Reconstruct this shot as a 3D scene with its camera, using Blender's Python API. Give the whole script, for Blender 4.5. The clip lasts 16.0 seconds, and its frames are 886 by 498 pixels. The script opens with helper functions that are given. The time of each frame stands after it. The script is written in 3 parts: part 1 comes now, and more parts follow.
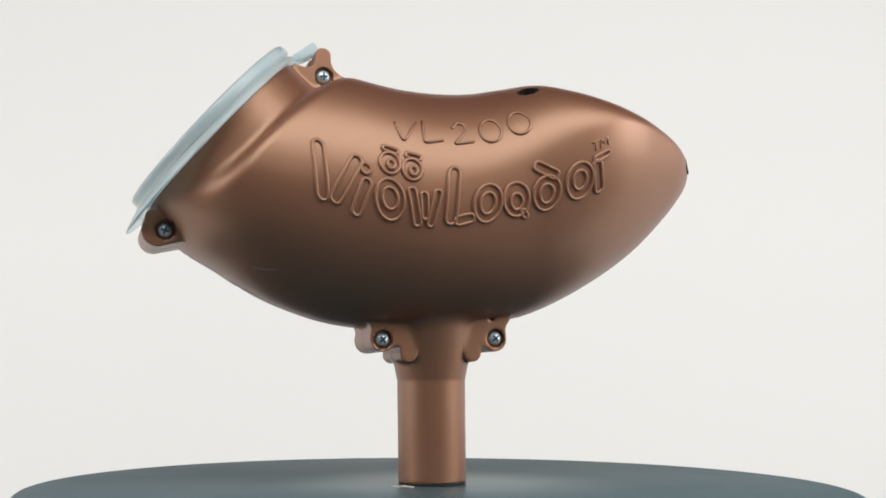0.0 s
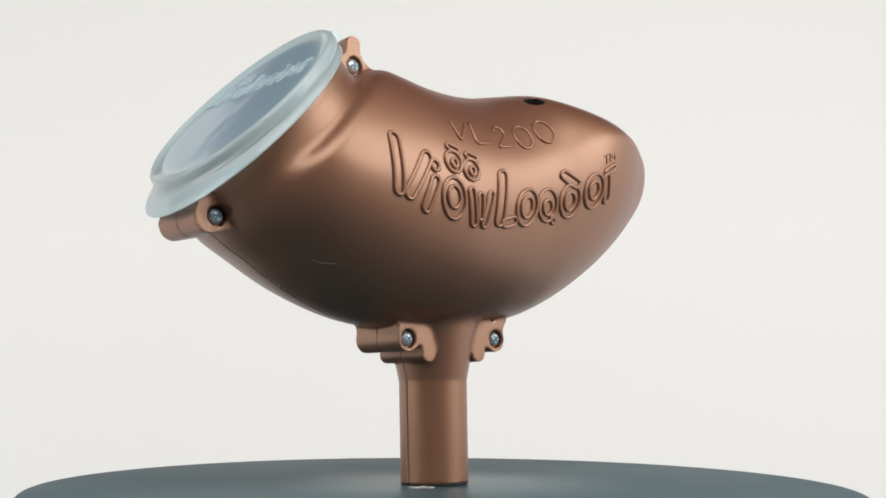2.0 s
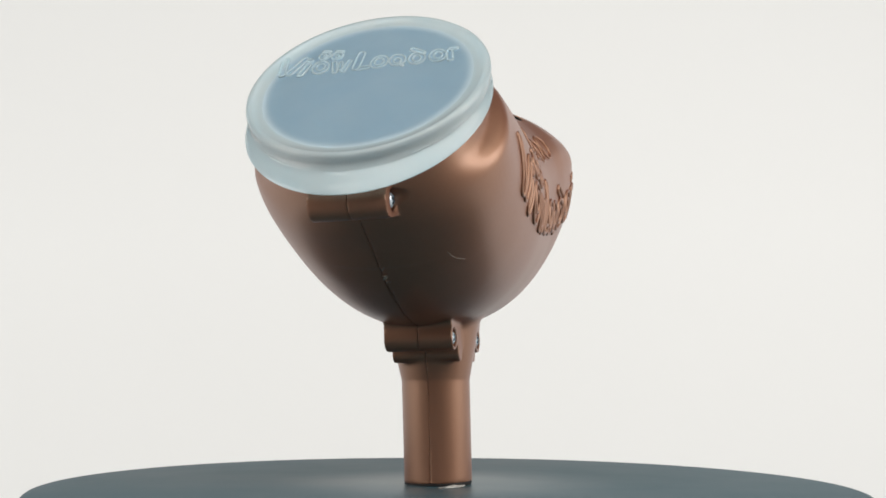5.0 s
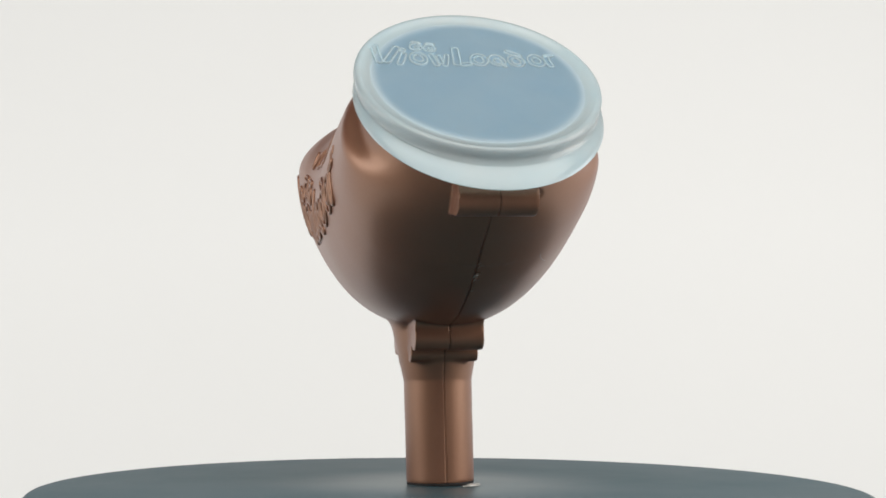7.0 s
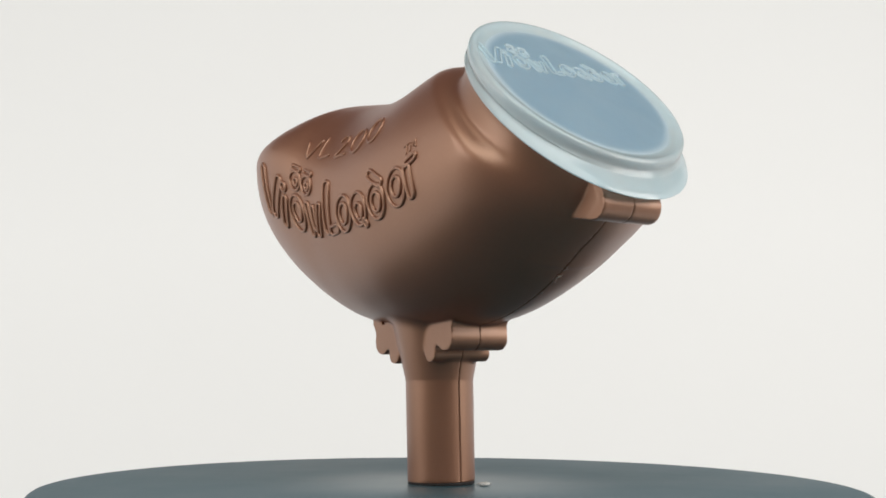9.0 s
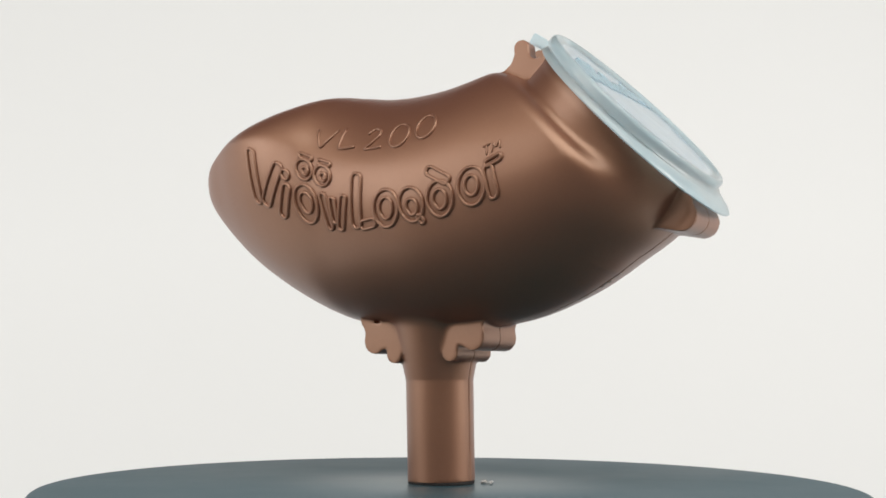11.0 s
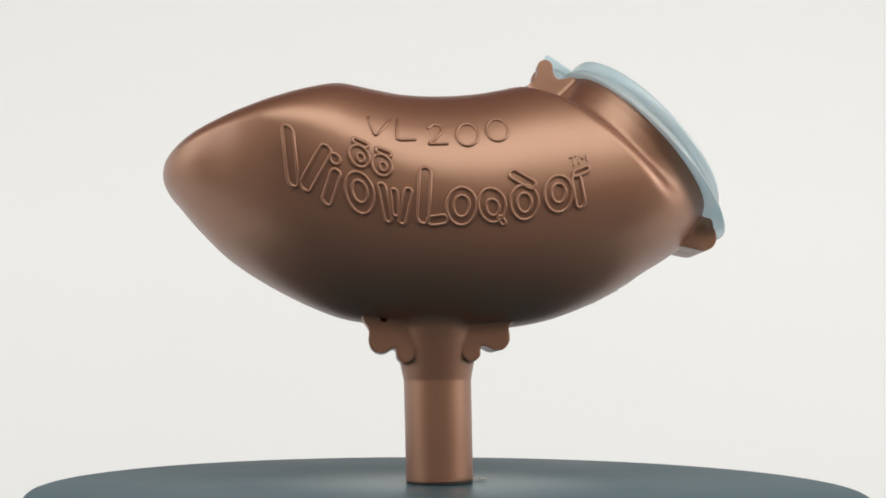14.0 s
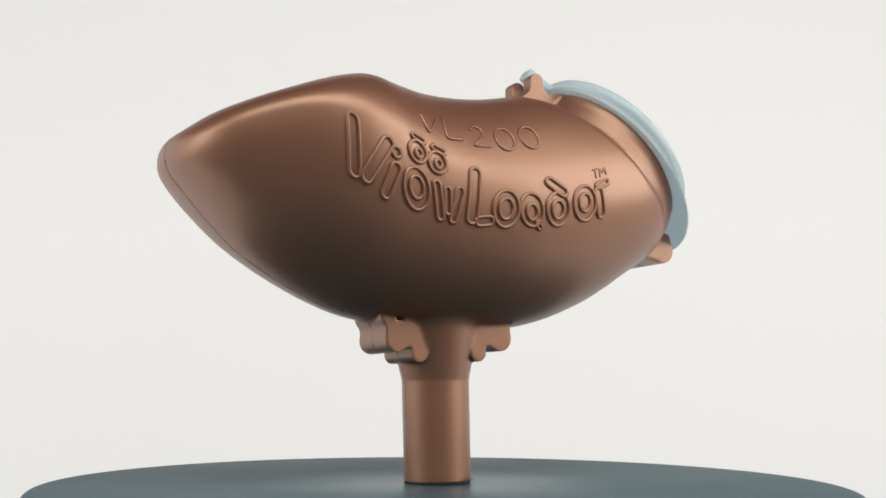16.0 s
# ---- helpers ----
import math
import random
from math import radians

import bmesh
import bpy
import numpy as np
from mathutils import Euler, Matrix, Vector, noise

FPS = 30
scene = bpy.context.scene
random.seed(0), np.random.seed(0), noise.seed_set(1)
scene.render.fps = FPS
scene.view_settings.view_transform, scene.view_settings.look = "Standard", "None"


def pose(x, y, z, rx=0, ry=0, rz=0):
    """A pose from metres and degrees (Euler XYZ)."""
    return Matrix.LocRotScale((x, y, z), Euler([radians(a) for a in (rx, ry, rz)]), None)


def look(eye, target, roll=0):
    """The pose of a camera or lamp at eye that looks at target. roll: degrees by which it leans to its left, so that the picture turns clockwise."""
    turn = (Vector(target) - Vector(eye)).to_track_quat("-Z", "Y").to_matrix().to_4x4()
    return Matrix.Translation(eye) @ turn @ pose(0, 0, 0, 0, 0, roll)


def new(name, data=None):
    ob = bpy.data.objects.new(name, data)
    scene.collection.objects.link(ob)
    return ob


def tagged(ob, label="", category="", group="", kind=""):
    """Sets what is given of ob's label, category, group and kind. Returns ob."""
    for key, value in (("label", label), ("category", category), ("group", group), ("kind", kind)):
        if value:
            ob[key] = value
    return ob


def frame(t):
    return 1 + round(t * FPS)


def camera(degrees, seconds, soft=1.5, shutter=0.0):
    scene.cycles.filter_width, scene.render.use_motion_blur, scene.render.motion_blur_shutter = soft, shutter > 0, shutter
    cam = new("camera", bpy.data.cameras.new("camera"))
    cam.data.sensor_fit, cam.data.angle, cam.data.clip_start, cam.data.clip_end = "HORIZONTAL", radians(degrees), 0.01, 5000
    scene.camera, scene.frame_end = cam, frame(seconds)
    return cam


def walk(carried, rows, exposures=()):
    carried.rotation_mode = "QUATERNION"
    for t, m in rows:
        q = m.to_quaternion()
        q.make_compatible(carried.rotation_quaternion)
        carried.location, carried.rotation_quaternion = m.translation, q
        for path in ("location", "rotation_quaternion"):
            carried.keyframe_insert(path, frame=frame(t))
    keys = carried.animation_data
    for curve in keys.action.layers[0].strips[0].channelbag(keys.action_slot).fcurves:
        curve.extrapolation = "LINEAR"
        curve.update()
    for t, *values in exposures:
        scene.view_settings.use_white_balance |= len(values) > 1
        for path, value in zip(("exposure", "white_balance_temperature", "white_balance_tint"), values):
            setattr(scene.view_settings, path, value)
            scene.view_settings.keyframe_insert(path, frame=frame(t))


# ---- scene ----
# ---------------------------------------------------------------- camera
EYE = Vector((0.0, -0.416, 0.0369))
YAW, PITCH, ROLL = radians(2.975), radians(7.07), -1.754
AHEAD = Vector((math.sin(YAW) * math.cos(PITCH), math.cos(YAW) * math.cos(PITCH), math.sin(PITCH)))
cam = camera(44.31, 16.0, soft=1.7)
# the tripod stands a little to the side, its head not quite level
STAND = (Matrix.Translation((0.0170, 0, 0)) @ pose(0, 0, 0, 0, 0.45, 0)).inverted()
walk(cam, [(t, STAND @ look(EYE, EYE + AHEAD, ROLL)) for t in (0.0, 16.0)])

# ---------------------------------------------------------------- light
world = bpy.data.worlds.new("studio")
scene.world = world
world.use_nodes = True
world.node_tree.nodes["Background"].inputs["Color"].default_value = (0.80, 0.83, 0.86, 1)
world.node_tree.nodes["Background"].inputs["Strength"].default_value = 0.05


def softbox(name, eye, target, width, height, watts, colour):
    data = bpy.data.lights.new(name, "AREA")
    data.shape, data.size, data.size_y, data.energy, data.color = "RECTANGLE", width, height, watts, colour
    ob = new(name, data)
    ob.matrix_world = look(eye, target)
    return ob


softbox("key_softbox", (0.10, -0.72, 0.90), (0, 0, 0.10), 1.6, 0.8, 12.4, (1.0, 0.975, 0.91))
for side, watts in ((-1, 3.2), (1, 5.2)):
    softbox("side_softbox", (side * 0.98, -0.34, 0.42), (0, 0, 0.10), 0.6, 0.6, watts, (1.0, 0.93, 0.88))
scene.view_settings.exposure = 0.0

# ---------------------------------------------------------------- materials
MM = 0.001


def shader(name):
    m = bpy.data.materials.new(name)
    m.use_nodes = True
    return m, m.node_tree.nodes, m.node_tree.links, m.node_tree.nodes["Principled BSDF"]


def noise_node(nodes, links, scale, detail=3.0, rough=0.5):
    c = nodes.new("ShaderNodeTexCoord")
    n = nodes.new("ShaderNodeTexNoise")
    n.inputs["Scale"].default_value, n.inputs["Detail"].default_value, n.inputs["Roughness"].default_value = scale, detail, rough
    links.new(c.outputs["Object"], n.inputs["Vector"])
    return n


def ramp_node(nodes, links, source, stops):
    r = nodes.new("ShaderNodeValToRGB")
    r.color_ramp.elements[0].position, r.color_ramp.elements[0].color = stops[0]
    r.color_ramp.elements[1].position, r.color_ramp.elements[1].color = stops[-1]
    for p, c in stops[1:-1]:
        r.color_ramp.elements.new(p).color = c
    links.new(source, r.inputs["Fac"])
    return r


def bump_node(nodes, links, source, strength, distance, target):
    b = nodes.new("ShaderNodeBump")
    b.inputs["Strength"].default_value, b.inputs["Distance"].default_value = strength, distance
    links.new(source, b.inputs["Height"])
    links.new(b.outputs["Normal"], target)


def copper_paint():
    m, nodes, links, p = shader("copper_metallic_paint")
    broad = noise_node(nodes, links, 18.0, 4.0)
    r = ramp_node(nodes, links, broad.outputs["Fac"], [(0.3, (0.358, 0.206, 0.124, 1)), (0.7, (0.396, 0.230, 0.140, 1))])
    links.new(r.outputs["Color"], p.inputs["Base Color"])
    fine = noise_node(nodes, links, 900.0, 3.0, 0.6)
    q = ramp_node(nodes, links, fine.outputs["Fac"], [(0.3, (0.47, 0.47, 0.47, 1)), (0.7, (0.54, 0.54, 0.54, 1))])
    links.new(q.outputs["Color"], p.inputs["Roughness"])
    bump_node(nodes, links, fine.outputs["Fac"], 0.04, 0.0002, p.inputs["Normal"])
    p.inputs["Metallic"].default_value = 1.0
    p.inputs["Specular Tint"].default_value = (0.82, 0.86, 1.0, 1)
    p.inputs["Coat Weight"].default_value, p.inputs["Coat Roughness"].default_value, p.inputs["Coat IOR"].default_value = 1.0, 0.33, 1.6
    # red-brown pigment between the golden flakes
    pigment = nodes.new("ShaderNodeBsdfDiffuse")
    pigment.inputs["Color"].default_value = (0.265, 0.084, 0.056, 1)
    mix = nodes.new("ShaderNodeMixShader")
    mix.inputs["Fac"].default_value = 0.28
    links.new(p.outputs["BSDF"], mix.inputs[1])
    links.new(pigment.outputs["BSDF"], mix.inputs[2])
    links.new(mix.outputs["Shader"], nodes["Material Output"].inputs["Surface"])
    return m


def frosted_plastic():
    m, nodes, links, p = shader("frosted_translucent_plastic")
    n = noise_node(nodes, links, 60.0, 4.0)
    r = ramp_node(nodes, links, n.outputs["Fac"], [(0.3, (0.44, 0.65, 0.81, 1)), (0.7, (0.50, 0.70, 0.845, 1))])
    # the moulding thickens and turns milky towards its edge
    c = nodes.new("ShaderNodeTexCoord")
    far = nodes.new("ShaderNodeVectorMath")
    far.operation = "LENGTH"
    links.new(c.outputs["Object"], far.inputs[0])
    edge = nodes.new("ShaderNodeMapRange")
    edge.interpolation_type = "SMOOTHSTEP"
    edge.inputs["From Min"].default_value, edge.inputs["From Max"].default_value = 0.0305, 0.0360
    links.new(far.outputs["Value"], edge.inputs["Value"])
    milk = nodes.new("ShaderNodeMix")
    milk.data_type = "RGBA"
    links.new(edge.outputs["Result"], milk.inputs[0])
    links.new(r.outputs["Color"], milk.inputs[6])
    milk.inputs[7].default_value = (0.82, 0.93, 0.98, 1)
    links.new(milk.outputs[2], p.inputs["Base Color"])
    thin = nodes.new("ShaderNodeMapRange")
    thin.inputs["To Min"].default_value, thin.inputs["To Max"].default_value = 0.5, 0.26
    links.new(edge.outputs["Result"], thin.inputs["Value"])
    links.new(thin.outputs["Result"], p.inputs["Transmission Weight"])
    p.inputs["Roughness"].default_value = 0.4
    p.inputs["IOR"].default_value = 1.3
    p.inputs["Coat Weight"].default_value, p.inputs["Coat Roughness"].default_value = 1.0, 0.09
    fine = noise_node(nodes, links, 55.0, 3.0)
    bump_node(nodes, links, fine.outputs["Fac"], 0.2, 0.0012, p.inputs["Coat Normal"])
    return m


def milky_plastic():
    m, nodes, links, p = shader("milky_translucent_plastic")
    n = noise_node(nodes, links, 45.0, 4.0)
    r = ramp_node(nodes, links, n.outputs["Fac"], [(0.3, (0.76, 0.92, 0.985, 1)), (0.7, (0.84, 0.95, 0.99, 1))])
    links.new(r.outputs["Color"], p.inputs["Base Color"])
    p.inputs["Roughness"].default_value = 0.14
    p.inputs["Transmission Weight"].default_value = 0.26
    p.inputs["IOR"].default_value = 1.35
    p.inputs["Coat Weight"].default_value, p.inputs["Coat Roughness"].default_value = 1.0, 0.08
    glow = nodes.new("ShaderNodeBsdfTranslucent")
    links.new(r.outputs["Color"], glow.inputs["Color"])
    mix = nodes.new("ShaderNodeMixShader")
    mix.inputs["Fac"].default_value = 0.40
    links.new(p.outputs["BSDF"], mix.inputs[1])
    links.new(glow.outputs["BSDF"], mix.inputs[2])
    links.new(mix.outputs["Shader"], nodes["Material Output"].inputs["Surface"])
    return m


def zinc_steel():
    m, nodes, links, p = shader("zinc_plated_steel")
    n = noise_node(nodes, links, 700.0)
    r = ramp_node(nodes, links, n.outputs["Fac"], [(0.3, (0.50, 0.62, 0.71, 1)), (0.7, (0.64, 0.74, 0.81, 1))])
    links.new(r.outputs["Color"], p.inputs["Base Color"])
    p.inputs["Metallic"].default_value, p.inputs["Roughness"].default_value = 0.75, 0.36
    return m


def recess_shade():
    m, nodes, links, p = shader("shadowed_steel")
    n = noise_node(nodes, links, 900.0)
    # the dark blue-grey stands in for shade down in the driver slots
    r = ramp_node(nodes, links, n.outputs["Fac"], [(0.3, (0.05, 0.09, 0.13, 1)), (0.7, (0.10, 0.17, 0.23, 1))])
    links.new(r.outputs["Color"], p.inputs["Base Color"])
    p.inputs["Metallic"].default_value, p.inputs["Roughness"].default_value = 0.8, 0.4
    return m


def chipped_paint():
    m, nodes, links, p = shader("bare_chipped_paint")
    n = noise_node(nodes, links, 1500.0)
    r = ramp_node(nodes, links, n.outputs["Fac"], [(0.35, (0.30, 0.26, 0.22, 1)), (0.65, (0.55, 0.52, 0.47, 1))])
    links.new(r.outputs["Color"], p.inputs["Base Color"])
    p.inputs["Roughness"].default_value = 0.6
    return m


def dried_glue():
    m, nodes, links, p = shader("dried_clear_glue")
    n = noise_node(nodes, links, 800.0)
    r = ramp_node(nodes, links, n.outputs["Fac"], [(0.3, (0.55, 0.55, 0.53, 1)), (0.7, (0.80, 0.80, 0.77, 1))])
    links.new(r.outputs["Color"], p.inputs["Base Color"])
    p.inputs["Roughness"].default_value, p.inputs["Transmission Weight"].default_value = 0.18, 0.35
    bump_node(nodes, links, n.outputs["Fac"], 0.5, 0.0004, p.inputs["Normal"])
    return m


def matte_black():
    m, nodes, links, p = shader("matte_black")
    n = noise_node(nodes, links, 600.0)
    r = ramp_node(nodes, links, n.outputs["Fac"], [(0.3, (0.012, 0.010, 0.010, 1)), (0.7, (0.03, 0.024, 0.022, 1))])
    links.new(r.outputs["Color"], p.inputs["Base Color"])
    p.inputs["Roughness"].default_value = 0.6
    return m


def grey_plastic():
    m, nodes, links, p = shader("slate_grey_satin_plastic")
    n = noise_node(nodes, links, 9.0, 5.0, 0.6)
    r = ramp_node(nodes, links, n.outputs["Fac"], [(0.3, (0.026, 0.074, 0.098, 1)), (0.7, (0.038, 0.094, 0.122, 1))])
    links.new(r.outputs["Color"], p.inputs["Base Color"])
    q = ramp_node(nodes, links, n.outputs["Fac"], [(0.3, (0.44, 0.44, 0.44, 1)), (0.7, (0.56, 0.56, 0.56, 1))])
    # the middle is polished by use
    c = nodes.new("ShaderNodeTexCoord")
    far = nodes.new("ShaderNodeVectorMath")
    far.operation = "LENGTH"
    links.new(c.outputs["Object"], far.inputs[0])
    worn = nodes.new("ShaderNodeMapRange")
    worn.interpolation_type = "SMOOTHSTEP"
    worn.inputs["From Min"].default_value, worn.inputs["From Max"].default_value = 0.018, 0.075
    worn.inputs["To Min"].default_value, worn.inputs["To Max"].default_value = 0.66, 1.0
    links.new(far.outputs["Value"], worn.inputs["Value"])
    times = nodes.new("ShaderNodeMath")
    times.operation = "MULTIPLY"
    links.new(q.outputs["Color"], times.inputs[0])
    links.new(worn.outputs["Result"], times.inputs[1])
    links.new(times.outputs["Value"], p.inputs["Roughness"])
    p.inputs["Specular IOR Level"].default_value = 0.25
    fine = noise_node(nodes, links, 1200.0)
    bump_node(nodes, links, fine.outputs["Fac"], 0.06, 0.0002, p.inputs["Normal"])
    return m


def dim_table_grey():
    m, nodes, links, p = shader("dim_table_grey")
    n = noise_node(nodes, links, 220.0, 3.0)
    r = ramp_node(nodes, links, n.outputs["Fac"], [(0.3, (0.13, 0.135, 0.14, 1)), (0.7, (0.18, 0.185, 0.19, 1))])
    links.new(r.outputs["Color"], p.inputs["Base Color"])
    p.inputs["Roughness"].default_value = 0.95
    return m


def glowing_paper(paper, glow):
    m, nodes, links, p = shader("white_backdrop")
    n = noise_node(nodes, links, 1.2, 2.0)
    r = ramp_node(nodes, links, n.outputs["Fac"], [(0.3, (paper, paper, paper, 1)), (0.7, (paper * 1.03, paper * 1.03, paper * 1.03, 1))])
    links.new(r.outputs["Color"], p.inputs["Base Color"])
    # emission stands in for even light falling on the paper
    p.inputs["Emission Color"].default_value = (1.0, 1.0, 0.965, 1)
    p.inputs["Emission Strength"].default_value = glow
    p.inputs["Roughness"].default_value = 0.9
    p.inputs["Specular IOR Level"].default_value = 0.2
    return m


COPPER, PLASTIC, ZINC, GREY = copper_paint(), frosted_plastic(), zinc_steel(), grey_plastic()
MATTE_BLACK = matte_black()
GLOWING_PAPER, DIM_TABLE = glowing_paper(0.40, 0.48), dim_table_grey()
RIM = milky_plastic()
RECESS_SHADE, CHIP, GLUE = recess_shade(), chipped_paint(), dried_glue()


# ---------------------------------------------------------------- helpers
def part(name, bm, material, parent, label=""):
    me = bpy.data.meshes.new(name)
    bm.to_mesh(me)
    bm.free()
    me.materials.append(material)
    for f in me.polygons:
        f.use_smooth = True
    me.set_sharp_from_angle(angle=radians(40))
    ob = new(name, me)
    ob.parent = parent
    return tagged(ob, label)


def mesh_part(name, verts, faces, material, parent, label="", sharp=40):
    me = bpy.data.meshes.new(name)
    me.from_pydata([tuple(v) for v in verts], [], [tuple(f) for f in faces])
    me.materials.append(material)
    for f in me.polygons:
        f.use_smooth = True
    me.set_sharp_from_angle(angle=radians(sharp))
    ob = new(name, me)
    if parent:
        ob.parent = parent
    return tagged(ob, label)


def lathe(profile, segments=96):
    """A bmesh turned about z from (radius, height) pairs."""
    bm = bmesh.new()
    rings = []
    for r, z in profile:
        if r < 1e-7:
            rings.append([bm.verts.new((0, 0, z))])
        else:
            rings.append([bm.verts.new((r * math.cos(a), r * math.sin(a), z)) for a in np.linspace(0, 2 * math.pi, segments, endpoint=False)])
    for a, b in zip(rings, rings[1:]):
        for i in range(segments):
            j = (i + 1) % segments
            if len(a) == 1 and len(b) > 1:
                bm.faces.new((a[0], b[i], b[j]))
            elif len(b) == 1 and len(a) > 1:
                bm.faces.new((a[i], b[0], a[j]))
            elif len(a) > 1:
                bm.faces.new((a[i], b[i], b[j], a[j]))
    bmesh.ops.recalc_face_normals(bm, faces=bm.faces)
    return bm


# ---------------------------------------------------------------- the studio round the turntable
def sheet(name, prof, half, material, label, category):
    bm = bmesh.new()
    rows = [[bm.verts.new((x, y, z)) for y, z in prof] for x in (-half, half)]
    for i in range(len(prof) - 1):
        bm.faces.new((rows[0][i], rows[1][i], rows[1][i + 1], rows[0][i + 1]))
    me = bpy.data.meshes.new(name)
    bm.to_mesh(me)
    bm.free()
    for f in me.polygons:
        f.use_smooth = True
    me.materials.append(material)
    return tagged(new(name, me), label, category, kind="structure")


def studio():
    # a white sweep, coved at the foot; its unseen sides curve forward to brighten rims
    plan = [(-1.15, -0.30), (-1.15, 0.10), (-1.15, 0.40)]
    plan += [(-0.70 - 0.45 * math.cos(a), 0.40 + 0.45 * math.sin(a)) for a in np.linspace(0, math.pi / 2, 10)[1:]]
    plan += [(-0.35, 0.85), (0.0, 0.85)]
    plan += [(-x, y) for x, y in reversed(plan[:-1])]
    rise = [(0.3 * (1 - math.sin(a)), -0.088 + 0.3 * (1 - math.cos(a))) for a in np.linspace(0, math.pi / 2, 14)] + [(0.0, 0.75)]
    bm = bmesh.new()
    rows = []
    for i, (x, y) in enumerate(plan):
        a, b = plan[max(i - 1, 0)], plan[min(i + 1, len(plan) - 1)]
        along = Vector((b[0] - a[0], b[1] - a[1])).normalized()
        rows.append([bm.verts.new((x + along.y * d, y - along.x * d, z)) for d, z in rise])
    for p, q in zip(rows, rows[1:]):
        for k in range(len(rise) - 1):
            bm.faces.new((p[k], q[k], q[k + 1], p[k + 1]))
    # unseen floor sheet, added to throw white onto the lower flanks
    floor = [bm.verts.new((-0.85, -0.12, -0.088))] + [bm.verts.new(r[0].co) for r in rows if r[0].co.y > 0.0] + [bm.verts.new((0.85, -0.12, -0.088))]
    bm.faces.new(list(reversed(floor)))
    me = bpy.data.meshes.new("backdrop")
    bm.to_mesh(me)
    bm.free()
    for f in me.polygons:
        f.use_smooth = True
    me.materials.append(GLOWING_PAPER)
    tagged(new("backdrop", me), "plain white seamless studio backdrop with an even glow of its own", "backdrop", kind="structure")
    # unseen table, coloured dark so little light bounces up to the hopper
    sheet("table_top", [(-1.5, -0.09), (0.9, -0.09)], 1.2, DIM_TABLE, "unseen plain grey table top under the turntable, dark to limit bounce light", "table")


studio()


# ---------------------------------------------------------------- turntable
def turntable():
    thing = tagged(new("turntable"), "round slate-grey satin plastic motorised turntable", "turntable")
    R = 0.1507
    top = [(0, 0), (0.05, 0), (0.10, 0), (R - 0.004, 0)]
    top += [(R - 0.004 + 0.004 * math.sin(a), -0.004 + 0.004 * math.cos(a)) for a in np.linspace(0.2, math.pi / 2, 7)]
    top += [(R, -0.0052), (R - 0.0025, -0.0058), (R - 0.0025, -0.0172), (0, -0.0172)]
    disc = part("platter", lathe(top, 160), GREY, thing)
    disc.matrix_basis = pose(-0.0010, -0.0027, 0.0, 0, 0, 0)
    band = [(R - 0.0022, -0.0062), (R - 0.0002, -0.0064), (R, -0.007), (R, -0.016), (R - 0.002, -0.0182), (R - 0.004, -0.0182), (R - 0.0022, -0.0062)]
    part("edge_band", lathe(band, 160), MATTE_BLACK, thing, "black rubber edge band").matrix_basis = disc.matrix_basis
    base = part("drive_housing", lathe([(0, -0.022), (0.120, -0.022), (0.124, -0.026), (0.130, -0.085), (0.128, -0.0895), (0, -0.0895)], 96), GREY, None)
    return thing, base


TABLE, BASE = turntable()
tagged(BASE, "round grey plastic drive housing standing on the table", "drive housing")


# ---------------------------------------------------------------- the hopper, in millimetres
STATIONS = (-110, -84, -61.5, -39, -15, 0, 13, 25, 36, 47, 58, 68, 79, 90, 98, 102, 104)
TOPS = (152.3, 154.1, 153.8, 152.4, 148.6, 148, 148.7, 150.6, 151.9, 149.2, 145.2, 141.3, 137.2, 132.4, 127.3, 124.0, 118.2)
BOTTOMS = (97.2, 79.7, 67.0, 59.7, 57.6, 58.4, 59.3, 60.7, 62.9, 67.1, 72.6, 78.4, 86.1, 96.9, 106.3, 111.3, 117.8)
HALF_WIDTHS = (31.1, 41.3, 43, 44.4, 45.3, 45.2, 45.3, 45.8, 47.3, 48.2, 47.3, 44.2, 38.8, 32.2, 23.2, 14, 0.4)
MIDDLES = (119.9, 111.9, 107.9, 105.5, 105.1, 107, 110.3, 115.3, 121.1, 125.8, 128.5, 128.9, 127, 123.1, 119.4, 117.5, 117.6)
SWELL_AT = (-110, -40, 10, 50, 85, 104)
SWELL_ABOVE = (2.05, 2.05, 1.93, 2.25, 2.23, 2.16)
SWELL_BELOW = (1.9, 1.93, 2.07, 1.95, 2.02, 2.29)
STRETCH = 1.0114
LID = np.array((-84.3, 132.0))
OUT = np.array((-0.749, 0.663))
UP = np.array((0.663, 0.749))


def glide(xs, ys):
    """A smooth curve through the stations, rounded at both ends."""
    warp = lambda x: -np.arccos(np.clip((np.asarray(x, float) + 3.0) / 107.0, -1, 1))
    u, y = warp(xs), np.array(ys, float)
    m = np.gradient(y, u)

    def at(x):
        w = warp(x)
        i = np.clip(np.searchsorted(u, w) - 1, 0, len(u) - 2)
        h = u[i + 1] - u[i]
        s = np.clip((w - u[i]) / h, 0, 1)
        return ((2 * s**3 - 3 * s**2 + 1) * y[i] + (s**3 - 2 * s**2 + s) * h * m[i] + (3 * s**2 - 2 * s**3) * y[i + 1] + (s**3 - s**2) * h * m[i + 1])
    return at


swell_above, swell_below = glide(SWELL_AT, SWELL_ABOVE), glide(SWELL_AT, SWELL_BELOW)
top_at, bottom_at, width_at, middle_at = (glide(STATIONS, q) for q in (TOPS, BOTTOMS, HALF_WIDTHS, MIDDLES))


def smin(a, b, k):
    h = np.maximum(k - np.abs(a - b), 0) / k
    return np.minimum(a, b) - h * h * k / 4


def smax(a, b, k):
    return -smin(-a, -b, k)


